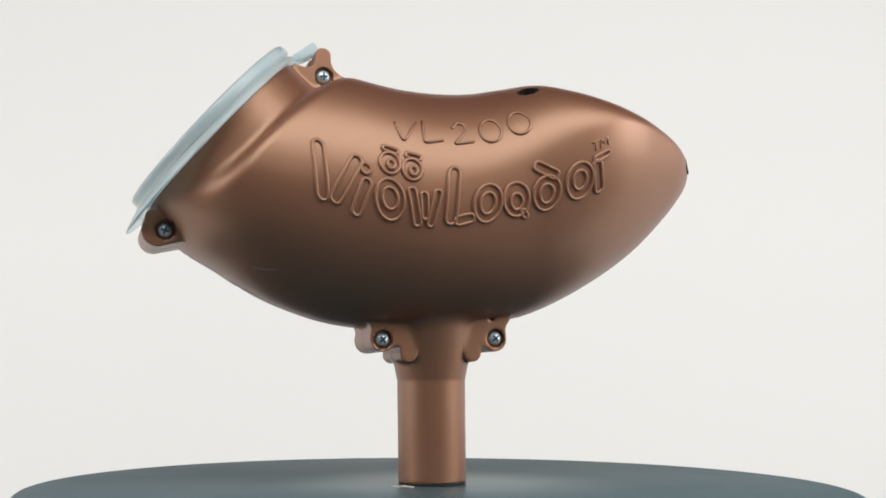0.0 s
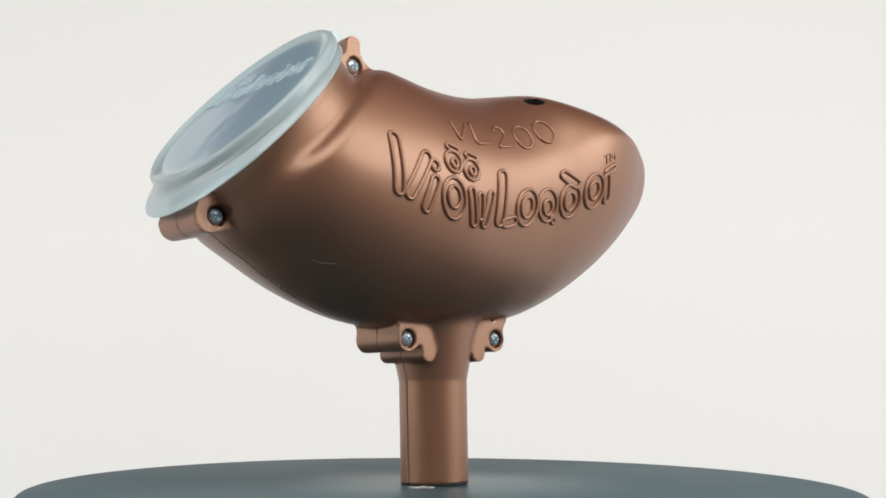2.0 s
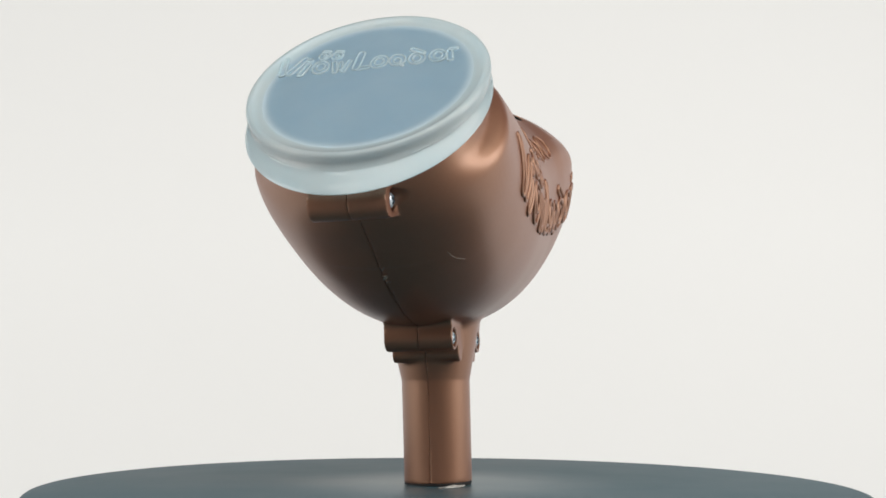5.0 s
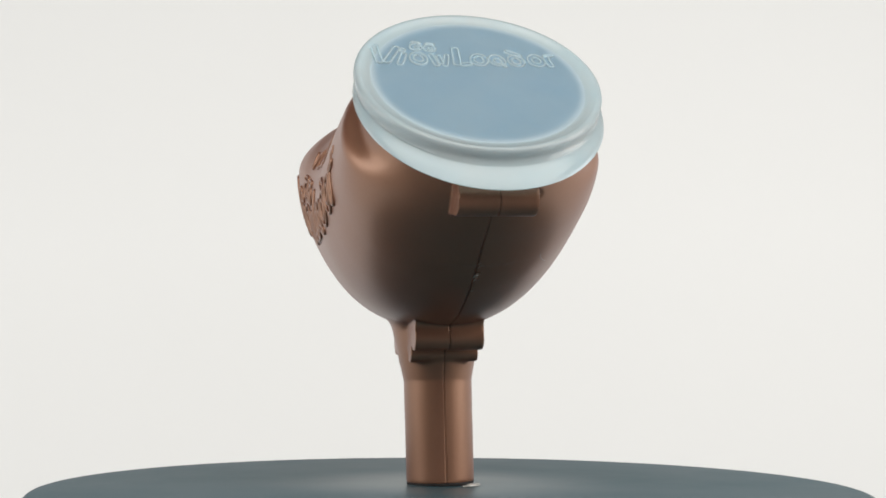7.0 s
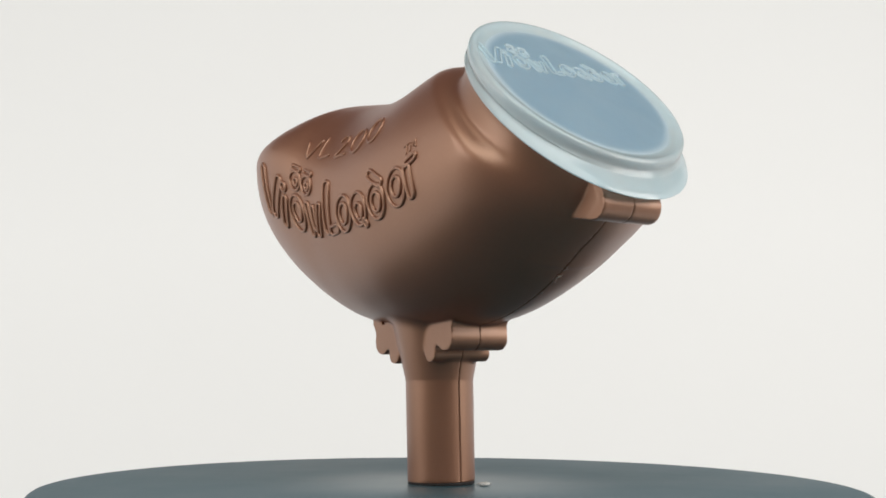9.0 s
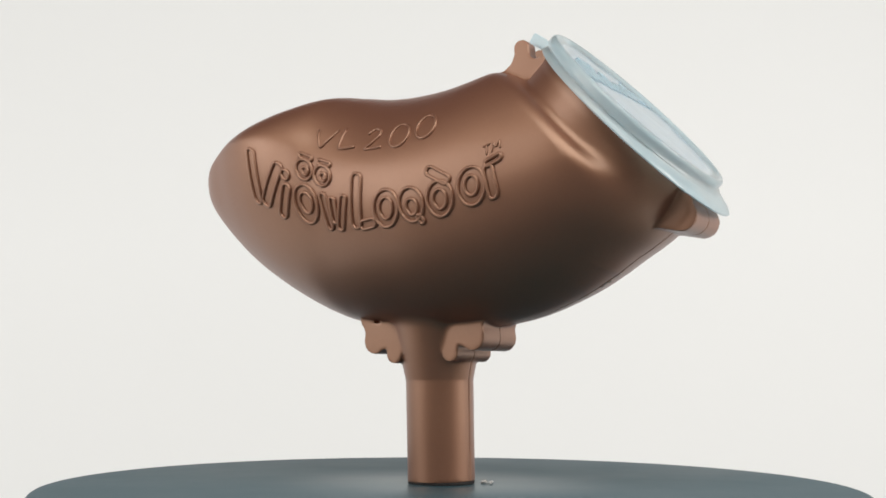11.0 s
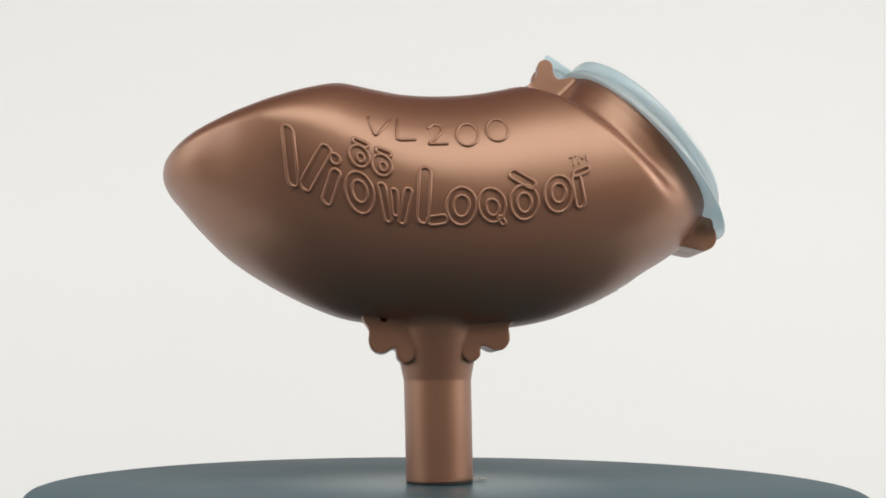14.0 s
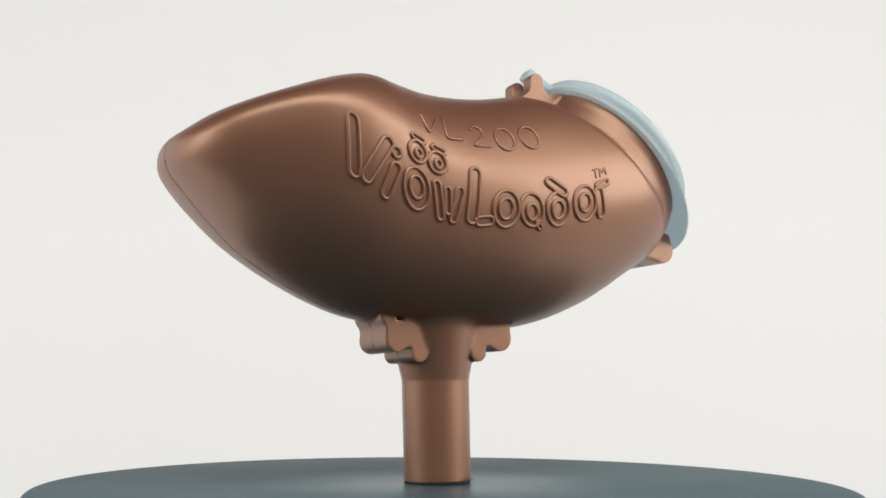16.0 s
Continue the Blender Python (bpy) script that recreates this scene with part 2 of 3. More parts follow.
def section(x, z):
    xc = np.clip(x * STRETCH, -110, 103.95)
    w, m = np.maximum(width_at(xc), 0.3), middle_at(xc)
    above = z > m
    b = np.where(above, np.maximum(top_at(xc) - m, 0.2), np.maximum(m - bottom_at(xc), 0.2))
    p = np.where(above, swell_above(xc), swell_below(xc))
    return w, m, b, p


def ease(q):
    q = np.clip(q, 0, 1)
    return q * q * (3 - 2 * q)


def swelling(x, y):
    """The nose is a little fuller on the flank with the screw heads."""
    return 1 + 0.027 * ease(x / 60.0) * ease((8.0 - y) / 36.0)


def body_field(x, y, z):
    k = swelling(x, y)
    x, y, z = x / k, y / k, 105 + (z - 105) / k
    w, m, b, p = section(x, z)
    g = ((np.abs(y) / w) ** p + (np.abs(z - m) / b) ** p) ** (1 / p)
    xc = np.clip(x * STRETCH, -110, 103.95)
    f = (g - 1) * np.minimum(w, np.maximum(top_at(xc) - bottom_at(xc), 0.4) * 0.5) * 0.9
    f = np.maximum(f, x * STRETCH - 104.0)
    return np.maximum(f, -110 - x)


def side_y(x, z, side):
    """Half the body's thickness at the place (x, z) of its side."""
    k = swelling(x, np.full(np.shape(x), 40.0 * side))
    w, m, b, p = section(x / k, 105 + (z - 105) / k)
    z = 105 + (z - 105) / k
    return k * w * np.maximum(1 - (np.abs(z - m) / b) ** p, 0) ** (1 / p)


def capsule(x, z, a, b, r):
    ax, az, bx, bz = *a, *b
    dx, dz = bx - ax, bz - az
    h = np.clip(((x - ax) * dx + (z - az) * dz) / max(dx * dx + dz * dz, 1e-9), 0, 1)
    return np.hypot(x - ax - h * dx, z - az - h * dz) - r


def slab(profile, y, half):
    """A flat profile drawn out along y to both sides."""
    return smax(profile, np.abs(y) - half, 0.35)


SCREWS = ((-43.5, 150.3, 10.3), (-99.3, 91.0, 11.7), (-22.0, 53.5, 12.3), (21.6, 54.0, 12.3))


# two drilled holes: middle, the way out, radius
HOLES = (((30.0, -28.3, 145.7), (-0.30, -0.44, 0.846), 4.2), ((98.7, -25.6, 121.0), (0.845, -0.51, 0.14), 2.9))


def hopper_field(x, y, z):
    s = (x - LID[0]) * OUT[0] + (z - LID[1]) * OUT[1]
    t = (x - LID[0]) * UP[0] + (z - LID[1]) * UP[1]
    ring = np.hypot(t, y)
    body = body_field(x, y, z)
    collar = np.maximum(np.maximum(ring - 35.7 - 0.3 * ease((s + 10.5) / 2.0), s + 3.0), -45 - s)
    flow = (ring - 36.2 + (s + 4.0) * 0.7) * 0.8
    plain = smin(smax(body, flow, 14.0), collar, 2.4)
    start = 18.2 + 1.2 * (np.maximum(t, 0) / 30) ** 2
    step = (ring - 36.2 + (s + start) * 4.0) / 4.12
    stepped = smin(smax(body, step, 3.0), collar, 2.4)
    f = np.maximum(plain + (stepped - plain) * ease((t + 35) / 38.0), s + 3.0)
    f = smax(f, -np.maximum(ring - 33.4, -30 - s), 0.8)
    r = np.hypot(x, y)
    cone = np.maximum(r - (12.35 + np.clip((z - 36.4) / 22.0, 0, 1.2) * 4.4), np.maximum(36.4 - z, z - 66))
    f = smin(f, cone, 3.0)
    tube = np.maximum(r - (12.6 + 0.2 * z / 38.0), np.maximum(1.3 - z, z - 45))
    f = np.minimum(f, tube)
    for q in (-1, 1):
        bx = 21.2 if q > 0 else 22.0
        wing = smin(capsule(x, z, (q * bx, 53.8), (q * 16, 57), 4.7), capsule(x, z, (q * 12.3, 48.6), (q * 12, 58), 3.3), 2.5)
        wing = smin(wing, capsule(x, z, (q * bx, 56), (q * (bx + 4), 62), 2.5), 3.0)
        f = smin(f, slab(wing, y, 12.5), 0.9)
    low = smin(capsule(x, z, (-101.9, 90.7), (-92, 93), 5.35), capsule(x, z, (-104, 96), (-95, 98), 2.0), 2.0)
    f = smin(f, slab(low, y - 0.3, 12.0), 0.6)
    # thin gusset plates close the barrel's ends
    plate = smin(capsule(x, z, (-102.0, 92.0), (-97.5, 103.5), 2.4), capsule(x, z, (-99.5, 89.0), (-91.5, 89.5), 2.0), 2.5)
    f = smin(f, smax(plate, np.abs(np.abs(y - 0.3) - 11.0) - 1.0, 0.3), 0.5)
    high = smin(capsule(x, z, (-43.8, 150), (-38, 146), 4.8), capsule(x, z, (-44.0, 152), (-43.8, 158.2), 3.0), 3.0)
    high = smin(high, capsule(x, z, (-44.0, 150.0), (-54.0, 152.2), 2.0), 2.5)
    high = smin(high, capsule(x, z, (-43.0, 147.0), (-52.0, 148.5), 3.2), 1.5)
    high = np.maximum(slab(high, y, 10.3), -np.maximum(np.abs(y) - 4.2, 154.5 - z))
    f = smin(f, high, 1.2)
    for (hx, hy, hz), (ax, ay, az), radius in HOLES:
        along = (x - hx) * ax + (y - hy) * ay + (z - hz) * az
        aside = np.sqrt(np.maximum((x - hx) ** 2 + (y - hy) ** 2 + (z - hz) ** 2 - along**2, 0))
        f = smax(f, -np.maximum(aside - radius, -27 - along), 0.5)
    return f


def half_field(side, x, y, z):
    f = hopper_field(x, side * y, z)
    if side < 0:
        for sx, sz, sy in SCREWS:
            f = np.maximum(f, -np.maximum(np.hypot(x - sx, z - sz) - 3.5, sy - 2.3 - y))
    return np.maximum(f, 0.06 - y)


def surface_net(field, xs, ys, zs):
    """Vertices and quads of the field's zero surface over a grid."""
    X, Y, Z = np.meshgrid(xs, ys, zs, indexing="ij")
    F = np.empty(X.shape)
    for i in range(len(xs)):
        F[i] = field(X[i], Y[i], Z[i])
    inside = F < 0
    nx, ny, nz = len(xs) - 1, len(ys) - 1, len(zs) - 1
    total = np.zeros((nx, ny, nz, 3))
    count = np.zeros((nx, ny, nz))
    grid = (X, Y, Z)
    steps = [np.array(d) for d in ((1, 0, 0), (0, 1, 0), (0, 0, 1))]
    for axis in range(3):
        lo = [slice(0, n + 1) for n in (nx, ny, nz)]
        hi = list(lo)
        lo[axis], hi[axis] = slice(0, -1), slice(1, None)
        lo, hi = tuple(lo), tuple(hi)
        cross = np.argwhere(inside[lo] != inside[hi])
        a = tuple(cross.T)
        b = tuple((cross + steps[axis]).T)
        k = F[a] / (F[a] - F[b])
        place = np.stack([g[a] * (1 - k) + g[b] * k for g in grid], 1)
        others = [i for i in range(3) if i != axis]
        for d0 in (0, 1):
            for d1 in (0, 1):
                c = cross.copy()
                c[:, others[0]] -= d0
                c[:, others[1]] -= d1
                ok = ((c >= 0) & (c < (nx, ny, nz))).all(1)
                ci = tuple(c[ok].T)
                np.add.at(count, ci, 1)
                np.add.at(total, ci, place[ok])
    used = count > 0
    index = np.full(count.shape, -1)
    index[used] = np.arange(used.sum())
    verts = total[used] / count[used][:, None]
    faces = []
    for axis in range(3):
        lo = [slice(0, n + 1) for n in (nx, ny, nz)]
        hi = list(lo)
        lo[axis], hi[axis] = slice(0, -1), slice(1, None)
        flip_in = inside[tuple(lo)]
        cross = np.argwhere(flip_in != inside[tuple(hi)])
        o0, o1 = (axis + 1) % 3, (axis + 2) % 3
        ok = (cross[:, o0] > 0) & (cross[:, o1] > 0) & (cross[:, o0] < (nx, ny, nz)[o0]) & (cross[:, o1] < (nx, ny, nz)[o1])
        cross = cross[ok]
        outward = flip_in[tuple(cross.T)]
        q = []
        for d0, d1 in ((1, 1), (0, 1), (0, 0), (1, 0)):
            c = cross.copy()
            c[:, o0] -= d0
            c[:, o1] -= d1
            q.append(index[tuple(c.T)])
        q = np.stack(q, 1)
        q[~outward] = q[~outward][:, ::-1]
        faces.append(q)
    # pull the vertices onto the surface
    for _ in range(3):
        e = 0.05
        x, y, z = verts.T
        f0 = field(x, y, z)
        g = np.stack([field(x + e, y, z) - f0, field(x, y + e, z) - f0, field(x, y, z + e) - f0], 1) / e
        n2 = np.maximum((g * g).sum(1), 0.05)
        step = -(f0 / n2)[:, None] * g
        length = np.linalg.norm(step, axis=1)[:, None]
        verts = verts + step * np.minimum(1, 0.35 / np.maximum(length, 1e-9))
    return verts, np.concatenate(faces)


HOPPER = tagged(new("paintball_hopper"), "copper-painted plastic paintball hopper standing on its feed neck", "paintball hopper")


def half_shells():
    def spaced(start, end, fine):
        q = [start]
        while q[-1] < end:
            q.append(q[-1] + (0.65 if any(a < q[-1] < b for a, b in fine) else 1.05))
        return np.array(q)
    xs = spaced(-112.5, 108.5, ((-111, -90), (-53, -34), (-30, -8), (8, 29)))
    ys = np.concatenate([[-0.1, 0.05, 0.25, 0.6], spaced(1.1, 55.0, ((8.5, 14.5),))])
    zs = spaced(-1.3, 164, ((-2, 4), (36, 39), (44, 63), (83, 99), (145, 163)))
    for side in (-1, 1):
        verts, faces = surface_net(lambda x, y, z: half_field(side, x, y, z), xs, ys, zs)
        verts = verts * (1, side, 1) * MM
        if side < 0:
            faces = faces[:, ::-1]
        SHELLS[side] = mesh_part("half_shell", verts, faces, COPPER, HOPPER, "moulded copper-painted half shell", 38)


SHELLS = {}
half_shells()


def lid_frame(rise):
    """The frame of the lid: z out of the lid, x up its slope, at a height above its seat."""
    c = LID + OUT * rise
    m = Matrix(((UP[0], 0, OUT[0], c[0] * MM), (0, 1, 0, 0), (UP[1], 0, OUT[1], c[1] * MM), (0, 0, 0, 1)))
    return m


def lid():
    rim = [(34.2, -2.0), (34.4, -6.3), (36.6, -6.7), (38.9, -6.9), (39.7, -6.75), (39.9, -6.35), (39.7, -5.7), (39.2, -5.0), (38.7, -4.6), (38.4, -4.3), (38.35, -4.0), (38.6, -3.75),
           (39.1, -3.5), (39.4, -3.0), (39.55, -2.2), (39.6, -1.4), (39.55, -0.8), (39.3, -0.2), (38.7, 0.3), (37.9, 0.4), (37.1, 0.1), (36.4, -0.5), (34.2, -0.72), (34.2, -2.0)]
    bm = lathe([(r * 0.99 * MM, z * MM) for r, z in rim], 128)
    for q in bm.verts:
        # the skirt widens into a lip at the lower end
        r = math.hypot(q.co.x, q.co.y)
        if r > 0.0355:
            q.co.x -= 0.0092 * (0.5 - 0.5 * q.co.x / r) * min(1.0, max(0.0, (-q.co.z - 0.0028) / 0.0032))
    bmesh.ops.remove_doubles(bm, verts=bm.verts, dist=1e-6)
    ob = part("lid", bm, RIM, HOPPER, "frosted translucent white snap-on lid")
    ob.matrix_basis = lid_frame(0)
    panel = [(0, -1.6), (20, -1.6), (34.25, -1.6), (34.25, -0.75), (20, -0.6), (0, -0.55)]
    part("lid_panel", lathe([(r * MM, z * MM) for r, z in panel], 96), PLASTIC, ob, "thin bluish see-through lid panel")
    # thumb tab at the lid's upper end
    bm = bmesh.new()
    bmesh.ops.create_cube(bm, size=1.0)
    for v in bm.verts:
        v.co = Vector((v.co.x * 13.5, v.co.y * (9.0 if v.co.x < 0 else 7.0), v.co.z * (2.4 if v.co.x < 0 else 4.6))) * MM
    bmesh.ops.bevel(bm, geom=list(bm.edges), offset=0.5 * MM, segments=2, affect="EDGES")
    tab = part("thumb_tab", bm, RIM, ob)
    tab.matrix_basis = pose(43.5 * MM, 0, -6.9 * MM, 0, 16, 0)
    return ob


THE_LID = lid()


def foot_ring():
    prof = [(0, 1.6), (11.9, 1.6), (12.45, 1.35), (12.5, 0.6), (12.1, 0.0), (0, 0.0)]
    part("foot_ring", lathe([(r * MM, z * MM) for r, z in prof], 72), MATTE_BLACK, HOPPER, "thin black ring under the neck")


foot_ring()


# black cups, added to give the holes the darkness of a hollow shell
def hole_shades():
    for middle, out, radius in HOLES:
        a, b = radius - 0.25, radius + 0.15
        prof = [(b, -0.35), (a, -0.35), (a, -24.0), (0, -24.0), (0, -25.0), (b, -25.0), (b, -0.35)]
        ob = part("hole_shade", lathe([(p * MM, q * MM) for p, q in prof], 32), MATTE_BLACK, HOPPER, "black cup standing in for the shade inside a drilled hole")
        ob.matrix_basis = Matrix.Translation(Vector(middle) * MM) @ Vector((0, 0, 1)).rotation_difference(Vector(out)).to_matrix().to_4x4()


hole_shades()


def screws():
    for sx, sz, sy in SCREWS:
        prof = [(0, 0.95), (0.8, 0.9), (1.6, 0.68), (2.1, 0.3), (2.5, -0.2), (2.65, -0.8), (2.65, -1.8), (0, -1.8)]
        ob = part("screw", lathe([(r * MM, z * MM) for r, z in prof], 28), ZINC, HOPPER, "zinc-plated cross-head screw")
        ob.matrix_basis = pose(sx * MM, -(sy - 0.7) * MM, sz * MM, 90, 0, 0) @ pose(0, 0, 0, 0, 0, 31 * sx)
        bm = bmesh.new()
        for turn in (0, 90):
            made = bmesh.ops.create_cube(bm, size=1.0, matrix=pose(0, 0, 0.74 * MM, 0, 0, turn) @ Matrix.Diagonal((2.9 * MM, 0.7 * MM, 0.5 * MM, 1)))
        part("cross_recess", bm, RECESS_SHADE, ob, "cross-shaped driver recess, its shade put into dark steel colour")


screws()


# ---------------------------------------------------------------- raised work on the shells and the lid
def ellipse(x, z, a, b, lean=0.0, n=28):
    u = np.linspace(0, 2 * math.pi, n, endpoint=False)
    ex, ez = a * np.cos(u), b * np.sin(u)
    c, d = math.cos(lean), math.sin(lean)
    return np.stack([x + c * ex - d * ez, z + d * ex + c * ez], 1), True


def bar(a, b, half):
    """The outline of a round-ended bar."""
    a, b = np.array(a, float), np.array(b, float)
    along = (b - a) / np.linalg.norm(b - a)
    across = np.array((-along[1], along[0]))
    u = np.linspace(-math.pi / 2, math.pi / 2, 8)
    one = [b + half * (np.cos(t) * along + np.sin(t) * across) for t in u]
    two = [a - half * (np.cos(t) * along + np.sin(t) * across) for t in u]
    sides = [b + (a - b) * k + half * across for k in (0.25, 0.5, 0.75)], [a + (b - a) * k - half * across for k in (0.25, 0.5, 0.75)]
    return np.array(one + sides[0] + two + sides[1]), True


def stroke(points, n=2):
    """An open line, its corners slightly rounded."""
    p = np.array(points, float)
    fine = []
    for a, b in zip(p, p[1:]):
        fine += [a + (b - a) * k for k in np.linspace(0, 1, 7)[:-1]]
    p = np.array(fine + [p[-1]])
    for _ in range(n):
        p[1:-1] = p[1:-1] * 0.6 + (p[:-2] + p[2:]) * 0.2
    return p, False


# plain shapes along the emblem: place along it, height over its line
EMBLEM = [bar((-52.4, 11.8), (-50.8, -4.2), 1.9), bar((-39.6, 10.4), (-46.4, -3.9), 1.9),
          ellipse(-36.4, 8.6, 1.7, 1.8), bar((-36.2, 3.6), (-39.2, -6.2), 1.6),
          ellipse(-28, -0.2, 5.0, 6.9, 0.1), ellipse(-28, 0.2, 2.7, 3.7, 0.1),
          ellipse(-28, 12.3, 3.5, 3.7), ellipse(-27.6, 11.9, 1.3, 1.5), ellipse(-20.2, 11.2, 3.5, 3.7), ellipse(-19.8, 10.8, 1.3, 1.5),
          bar((-29.4, 17.4), (-25.8, 16.8), 0.9), bar((-21.4, 16.2), (-17.8, 15.6), 0.9),
          bar((-20.4, 3.6), (-18.2, -6.6), 1.3), bar((-16.2, 2.6), (-15.6, -4.2), 1.2), bar((-11.2, 3.6), (-13.4, -6.4), 1.3),
          bar((-5.2, 11.0), (-6.2, -4.6), 2.0), bar((-3.2, -5.4), (0.8, -4.6), 1.5),
          ellipse(7.2, 0.1, 5.2, 6.5, -0.1), ellipse(7.2, 0.1, 2.8, 3.7, -0.1),
          ellipse(17.8, 0.2, 4.7, 6.0, 0.3), ellipse(18.0, -0.6, 2.2, 2.9, 0.3), bar((20.6, -4.4), (21.6, -6.0), 0.8),
          ellipse(29.2, 0.2, 4.9, 6.1, 0.2), ellipse(29.2, 0.0, 2.5, 3.4, 0.2), bar((25.6, 10.4), (31.8, 6.0), 1.5),
          ellipse(41.4, 1.2, 5.0, 6.5, 0.2), ellipse(41.4, 1.4, 2.5, 3.4, 0.2),
          bar((47.8, 4.6), (49.2, -3.8), 1.6), bar((47.8, 6.8), (51.6, 7.4), 1.1)]
MARK_TM = [stroke([(45.8, 13.0), (48.4, 13.3)]), stroke([(47.1, 13.1), (47.3, 9.8)]), stroke([(49.2, 10.0), (49.4, 13.3), (50.6, 11.2), (51.8, 13.6), (52.2, 10.3)])]
# the characters V L 2 0 0, each about its own middle
CHARACTERS = [(-21.2, 124.0, [stroke([(-3.6, 4.0), (-1.2, -3.8), (4.2, 3.8)])]),
              (-11.8, 124.1, [stroke([(-2.6, 4.4), (-3.2, -4.2), (3.8, -3.3)])]),
              (-0.6, 123.5, [stroke([(-3.2, 2.0), (-1.2, 4.2), (1.6, 3.6), (2.0, 1.2), (-0.6, -1.8), (-3.6, -4.2), (4.0, -3.4)], 3)]),
              (10.2, 124.2, [ellipse(0, 0, 3.9, 4.5, -0.25)]),
              (21.0, 126.8, [ellipse(0, 0, 3.9, 4.5, -0.2)])]


def tube(points, closed, lift, radius, place, sides=6):
    """A half-sunk bead along a line; place gives the spot and the way out of the surface."""
    spots, outs = place(points)
    n = len(spots)
    ahead = np.roll(spots, -1, 0) - np.roll(spots, 1, 0)
    if not closed:
        ahead[0], ahead[-1] = spots[1] - spots[0], spots[-1] - spots[-2]
    ahead /= np.linalg.norm(ahead, axis=1)[:, None]
    across = np.cross(ahead, outs)
    across /= np.linalg.norm(across, axis=1)[:, None]
    up = np.cross(across, ahead)
    verts, faces = [], []
    for k in range(sides):
        u = 2 * math.pi * k / sides + math.pi / 6
        verts.append(spots + up * (lift + radius * math.sin(u)) + across * radius * math.cos(u))
    verts = np.concatenate(verts)
    for i in range(n if closed else n - 1):
        j = (i + 1) % n
        for k in range(sides):
            h = (k + 1) % sides
            faces.append((k * n + i, k * n + j, h * n + j, h * n + i))
    if not closed:
        faces.append(tuple(k * n for k in range(sides)))
        faces.append(tuple(k * n + n - 1 for k in reversed(range(sides))))
    return verts, faces


def raised(name, points, closed, radius, place, parent, material):
    verts, faces = tube(points, closed, radius * 0.2, radius, place)
    me = bpy.data.meshes.new(name)
    me.from_pydata([tuple(v) for v in verts * MM], [], faces)
    bm = bmesh.new()
    bm.from_mesh(me)
    bmesh.ops.recalc_face_normals(bm, faces=bm.faces)
    bm.to_mesh(me)
    bm.free()
    for f in me.polygons:
        f.use_smooth = True
    me.materials.append(material)
    ob = new(name, me)
    ob.parent = parent
    return ob


def on_side(side, rise):
    """Lays (place along, height) onto one flank; the line climbs towards the nose."""
    def place(p):
        x, z = -side * p[:, 0], p[:, 1] - side * rise * p[:, 0]
        at = lambda x, z: np.stack([x, side * side_y(x, z, side), z], 1)
        e = 0.2
        out = np.cross(at(x, z + e) - at(x, z - e), at(x + e, z) - at(x - e, z)) * side
        return at(x, z), out / np.linalg.norm(out, axis=1)[:, None]
    return place


def emblem_line(p):
    return np.stack([p[:, 0], p[:, 1] + 98.6 + np.where(p[:, 0] < 0, 10.2, 9.0) * (np.abs(p[:, 0]) / 52) ** 2], 1)


def raised_work():
    for side in (-1, 1):
        place = on_side(side, 0.075)
        for points, closed in EMBLEM:
            raised("raised_outline", emblem_line(points), closed, 0.72, place, SHELLS[side], COPPER)
        for points, closed in MARK_TM:
            raised("raised_letter", emblem_line(points), closed, 0.36, place, SHELLS[side], COPPER)
        for x, z, lines in CHARACTERS:
            for points, closed in lines:
                raised("raised_letter", points + (x, z + 1.2), closed, 0.6, place, SHELLS[side], COPPER)

    def on_lid(p):
        return np.stack([p[:, 1], p[:, 0], np.full(len(p), -0.6)], 1), np.tile((0, 0, 1.0), (len(p), 1))
    for points, closed in EMBLEM:
        p = np.stack([2.0 - points[:, 0] * 0.56, 11.2 + points[:, 1] * 0.55], 1)
        raised("raised_outline", p, closed, 0.42, on_lid, THE_LID, RIM)


raised_work()


def under_z(x, y):
    """Height of the body's underside."""
    w, m, b, p = section(np.asarray(x, float), np.full(np.shape(x), -1e3))
    return m - b * np.maximum(1 - (np.abs(y) / w) ** p, 0) ** (1 / p)


def worn_spots():
    # small chips of bare plastic along the seam, and one fine hair scratch
    rng = random.Random(7)
    for i in range(15):
        x = -75 + 17 * rng.random() ** 1.2
        y = -0.7 + rng.uniform(-0.9, 0.6)
        z = float(under_z(x, y))
        bm = bmesh.new()
        bmesh.ops.create_icosphere(bm, subdivisions=1, radius=1.0)
        k = rng.uniform(0.25, 0.75)
        for v in bm.verts:
            v.co = Vector((v.co.x * k * rng.uniform(0.8, 1.8), v.co.y * k * rng.uniform(0.6, 1.2), v.co.z * 0.08)) * MM
        chip = part("paint_chip", bm, CHIP, SHELLS[-1], "pale chip in the paint")
        chip.matrix_basis = pose(x * MM, y * MM, z * MM, 0, 30, rng.uniform(0, 180))

    def under(p):
        at = lambda x, y: np.stack([x, y, under_z(x, y)], 1)
        e = 0.2
        x, y = p[:, 0], p[:, 1]
        out = np.cross(at(x, y + e) - at(x, y - e), at(x + e, y) - at(x - e, y))
        return at(x, y), out / np.linalg.norm(out, axis=1)[:, None]
    points, closed = stroke([(-71.0, -21.6), (-68.5, -22.2), (-66.0, -23.4), (-63.2, -25.4)], 4)
    raised("hair_scratch", points, closed, 0.07, under, SHELLS[-1], CHIP)


worn_spots()


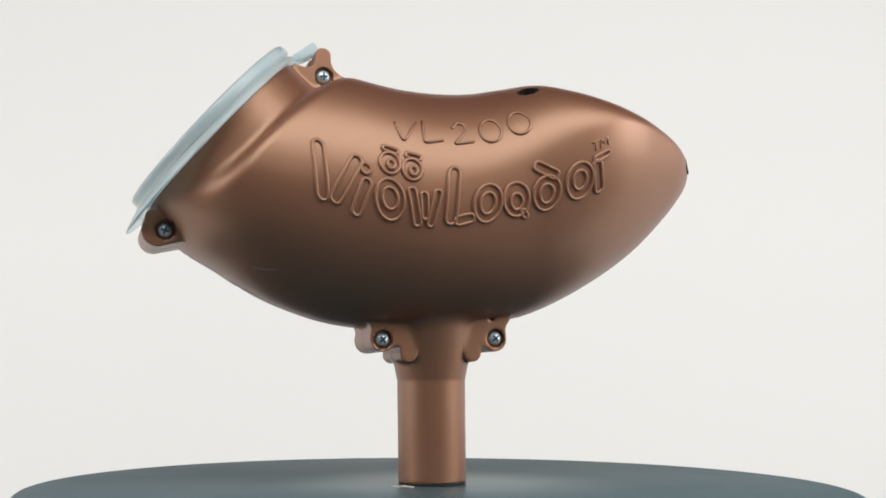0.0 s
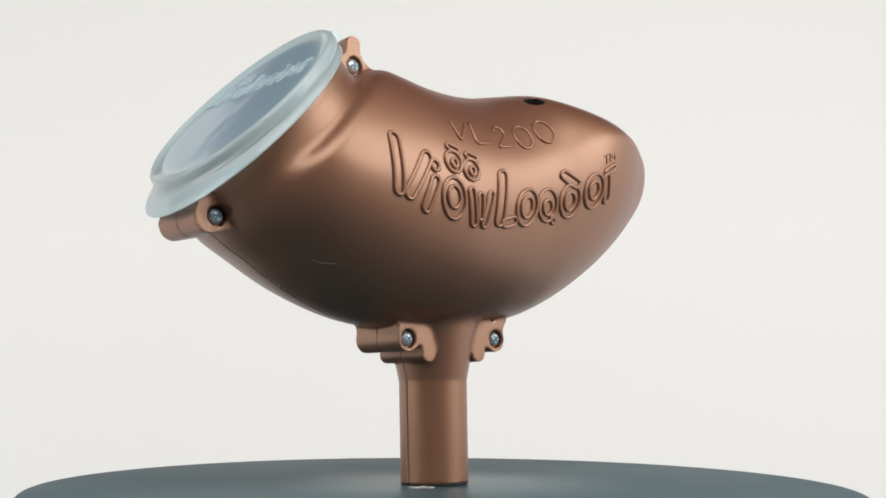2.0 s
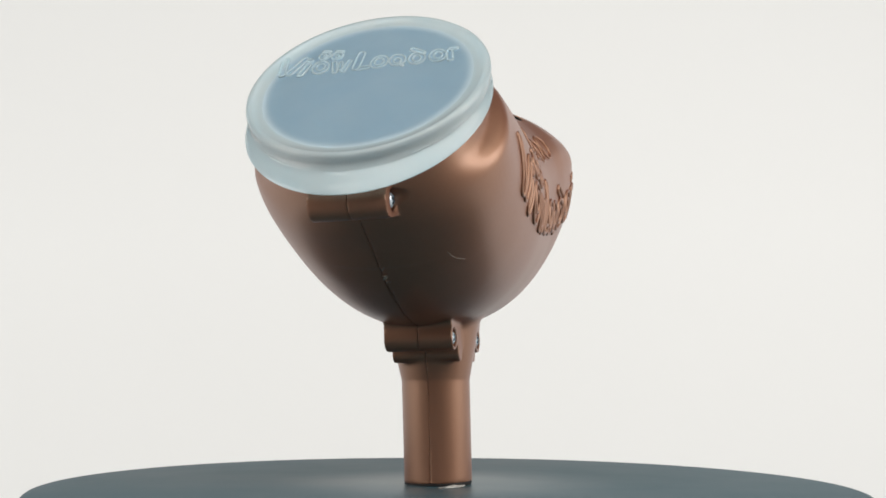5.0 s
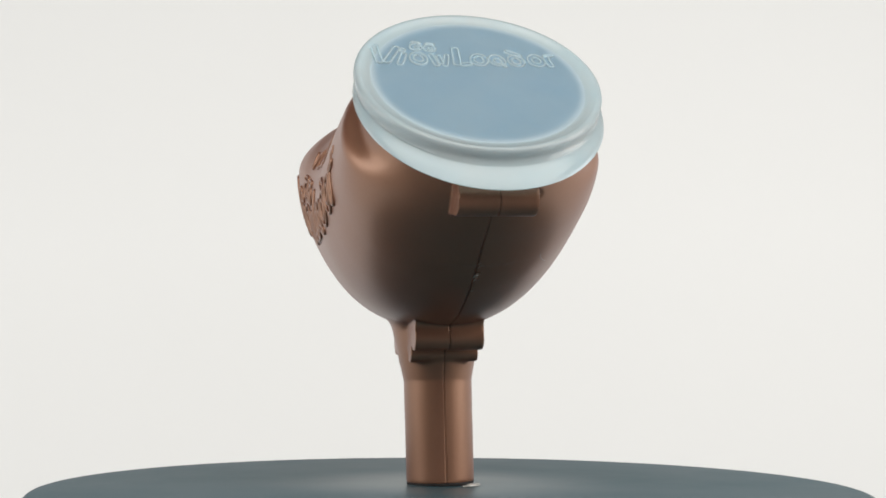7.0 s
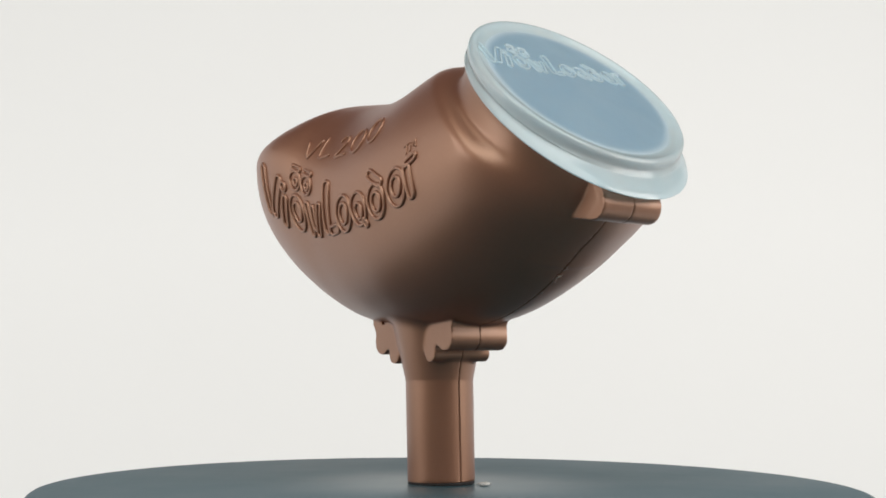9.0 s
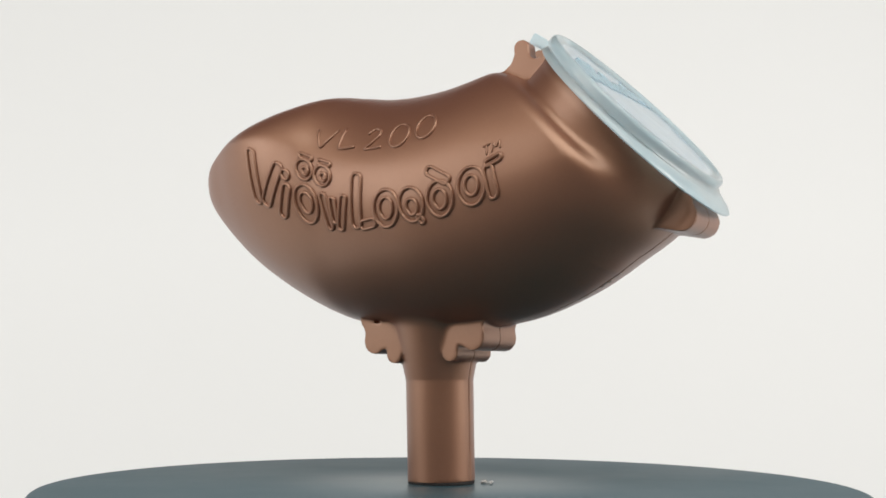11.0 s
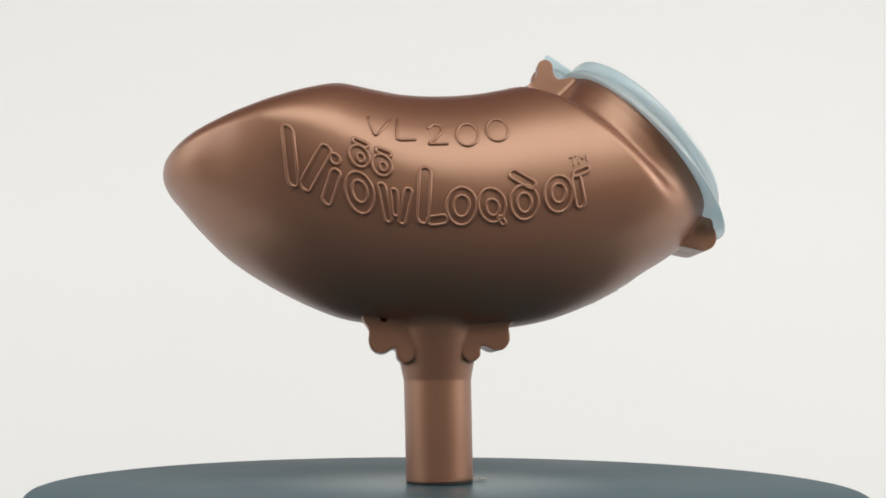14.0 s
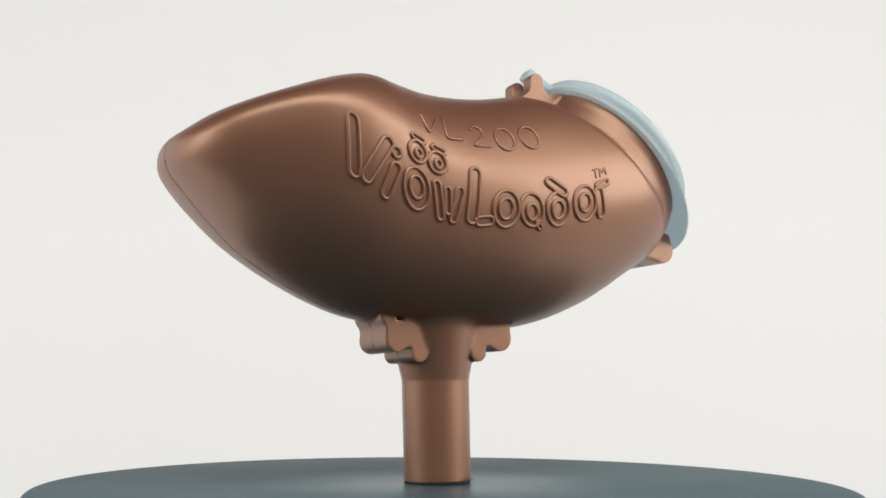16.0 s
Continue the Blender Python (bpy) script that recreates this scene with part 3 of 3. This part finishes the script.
# the platter's turn in degrees a second, its axis, and where the hopper's foot stands off it
TURN_RATE, TURN_START = 11.8, -1.24
AXIS = 0.0160
FOOT = Vector((-0.0012, -0.0020, -0.0003))
HEADING = 16.7


def glue_blob(name, x, y, a, b, turn, seed):
    bm = bmesh.new()
    bmesh.ops.create_icosphere(bm, subdivisions=3, radius=1.0)
    for v in bm.verts:
        k = 1 + 0.45 * noise.noise(v.co * 1.6 + Vector((seed, 0, 0)))
        v.co = Vector((v.co.x * a * k, v.co.y * b * k, max(v.co.z, -0.2) * 0.5 * k)) * MM
    ob = part(name, bm, GLUE, HOPPER, "whitish dried glue residue round the foot")
    ob.matrix_basis = pose(0, 0, 0, 0, 0, -HEADING) @ pose(x * MM, y * MM, 0.55 * MM, 0, 0, turn)


glue_blob("glue_residue", -10.2, -12.4, 2.6, 1.2, -40, 1.0)
glue_blob("glue_residue", -8.0, -14.6, 1.3, 0.8, 20, 2.0)
glue_blob("glue_residue", -14.0, -12.5, 4.2, 0.7, -50, 3.0)


# ---------------------------------------------------------------- what moves
# seconds, and the hopper's lean in degrees
LEAN = ((0.0, 1.1), (1.0, 0.85), (2.0, 0.66), (3.0, 0.52), (4.2, 0.32), (5.2, 0.19), (6.3, 0.10), (7.7, 0.30), (9.2, 0.70), (11.3, 0.76), (12.5, 0.62), (14.0, 0.46), (16.0, 0.42))


def motions():
    rows_table, rows_hopper = [], []
    for i in range(33):
        t = i * 0.5
        m = pose(0, 0, 0, 0, 0, TURN_START + TURN_RATE * t)
        near = np.linspace(t - 0.5, t + 0.5, 5)
        lean = np.interp(near, [q[0] for q in LEAN], [q[1] for q in LEAN]).mean()
        rows_table.append((t, pose(0.0021, 0, 0, 0, 1.61, 0) @ m))
        rows_hopper.append((t, STAND @ Matrix.Translation((AXIS, -0.0008, 0)) @ pose(0, 0, 0, 0, lean, 0) @ m @ Matrix.Translation(FOOT) @ pose(0, 0, 0, 0, 0, HEADING)))
    walk(TABLE, rows_table)
    walk(HOPPER, rows_hopper)


motions()
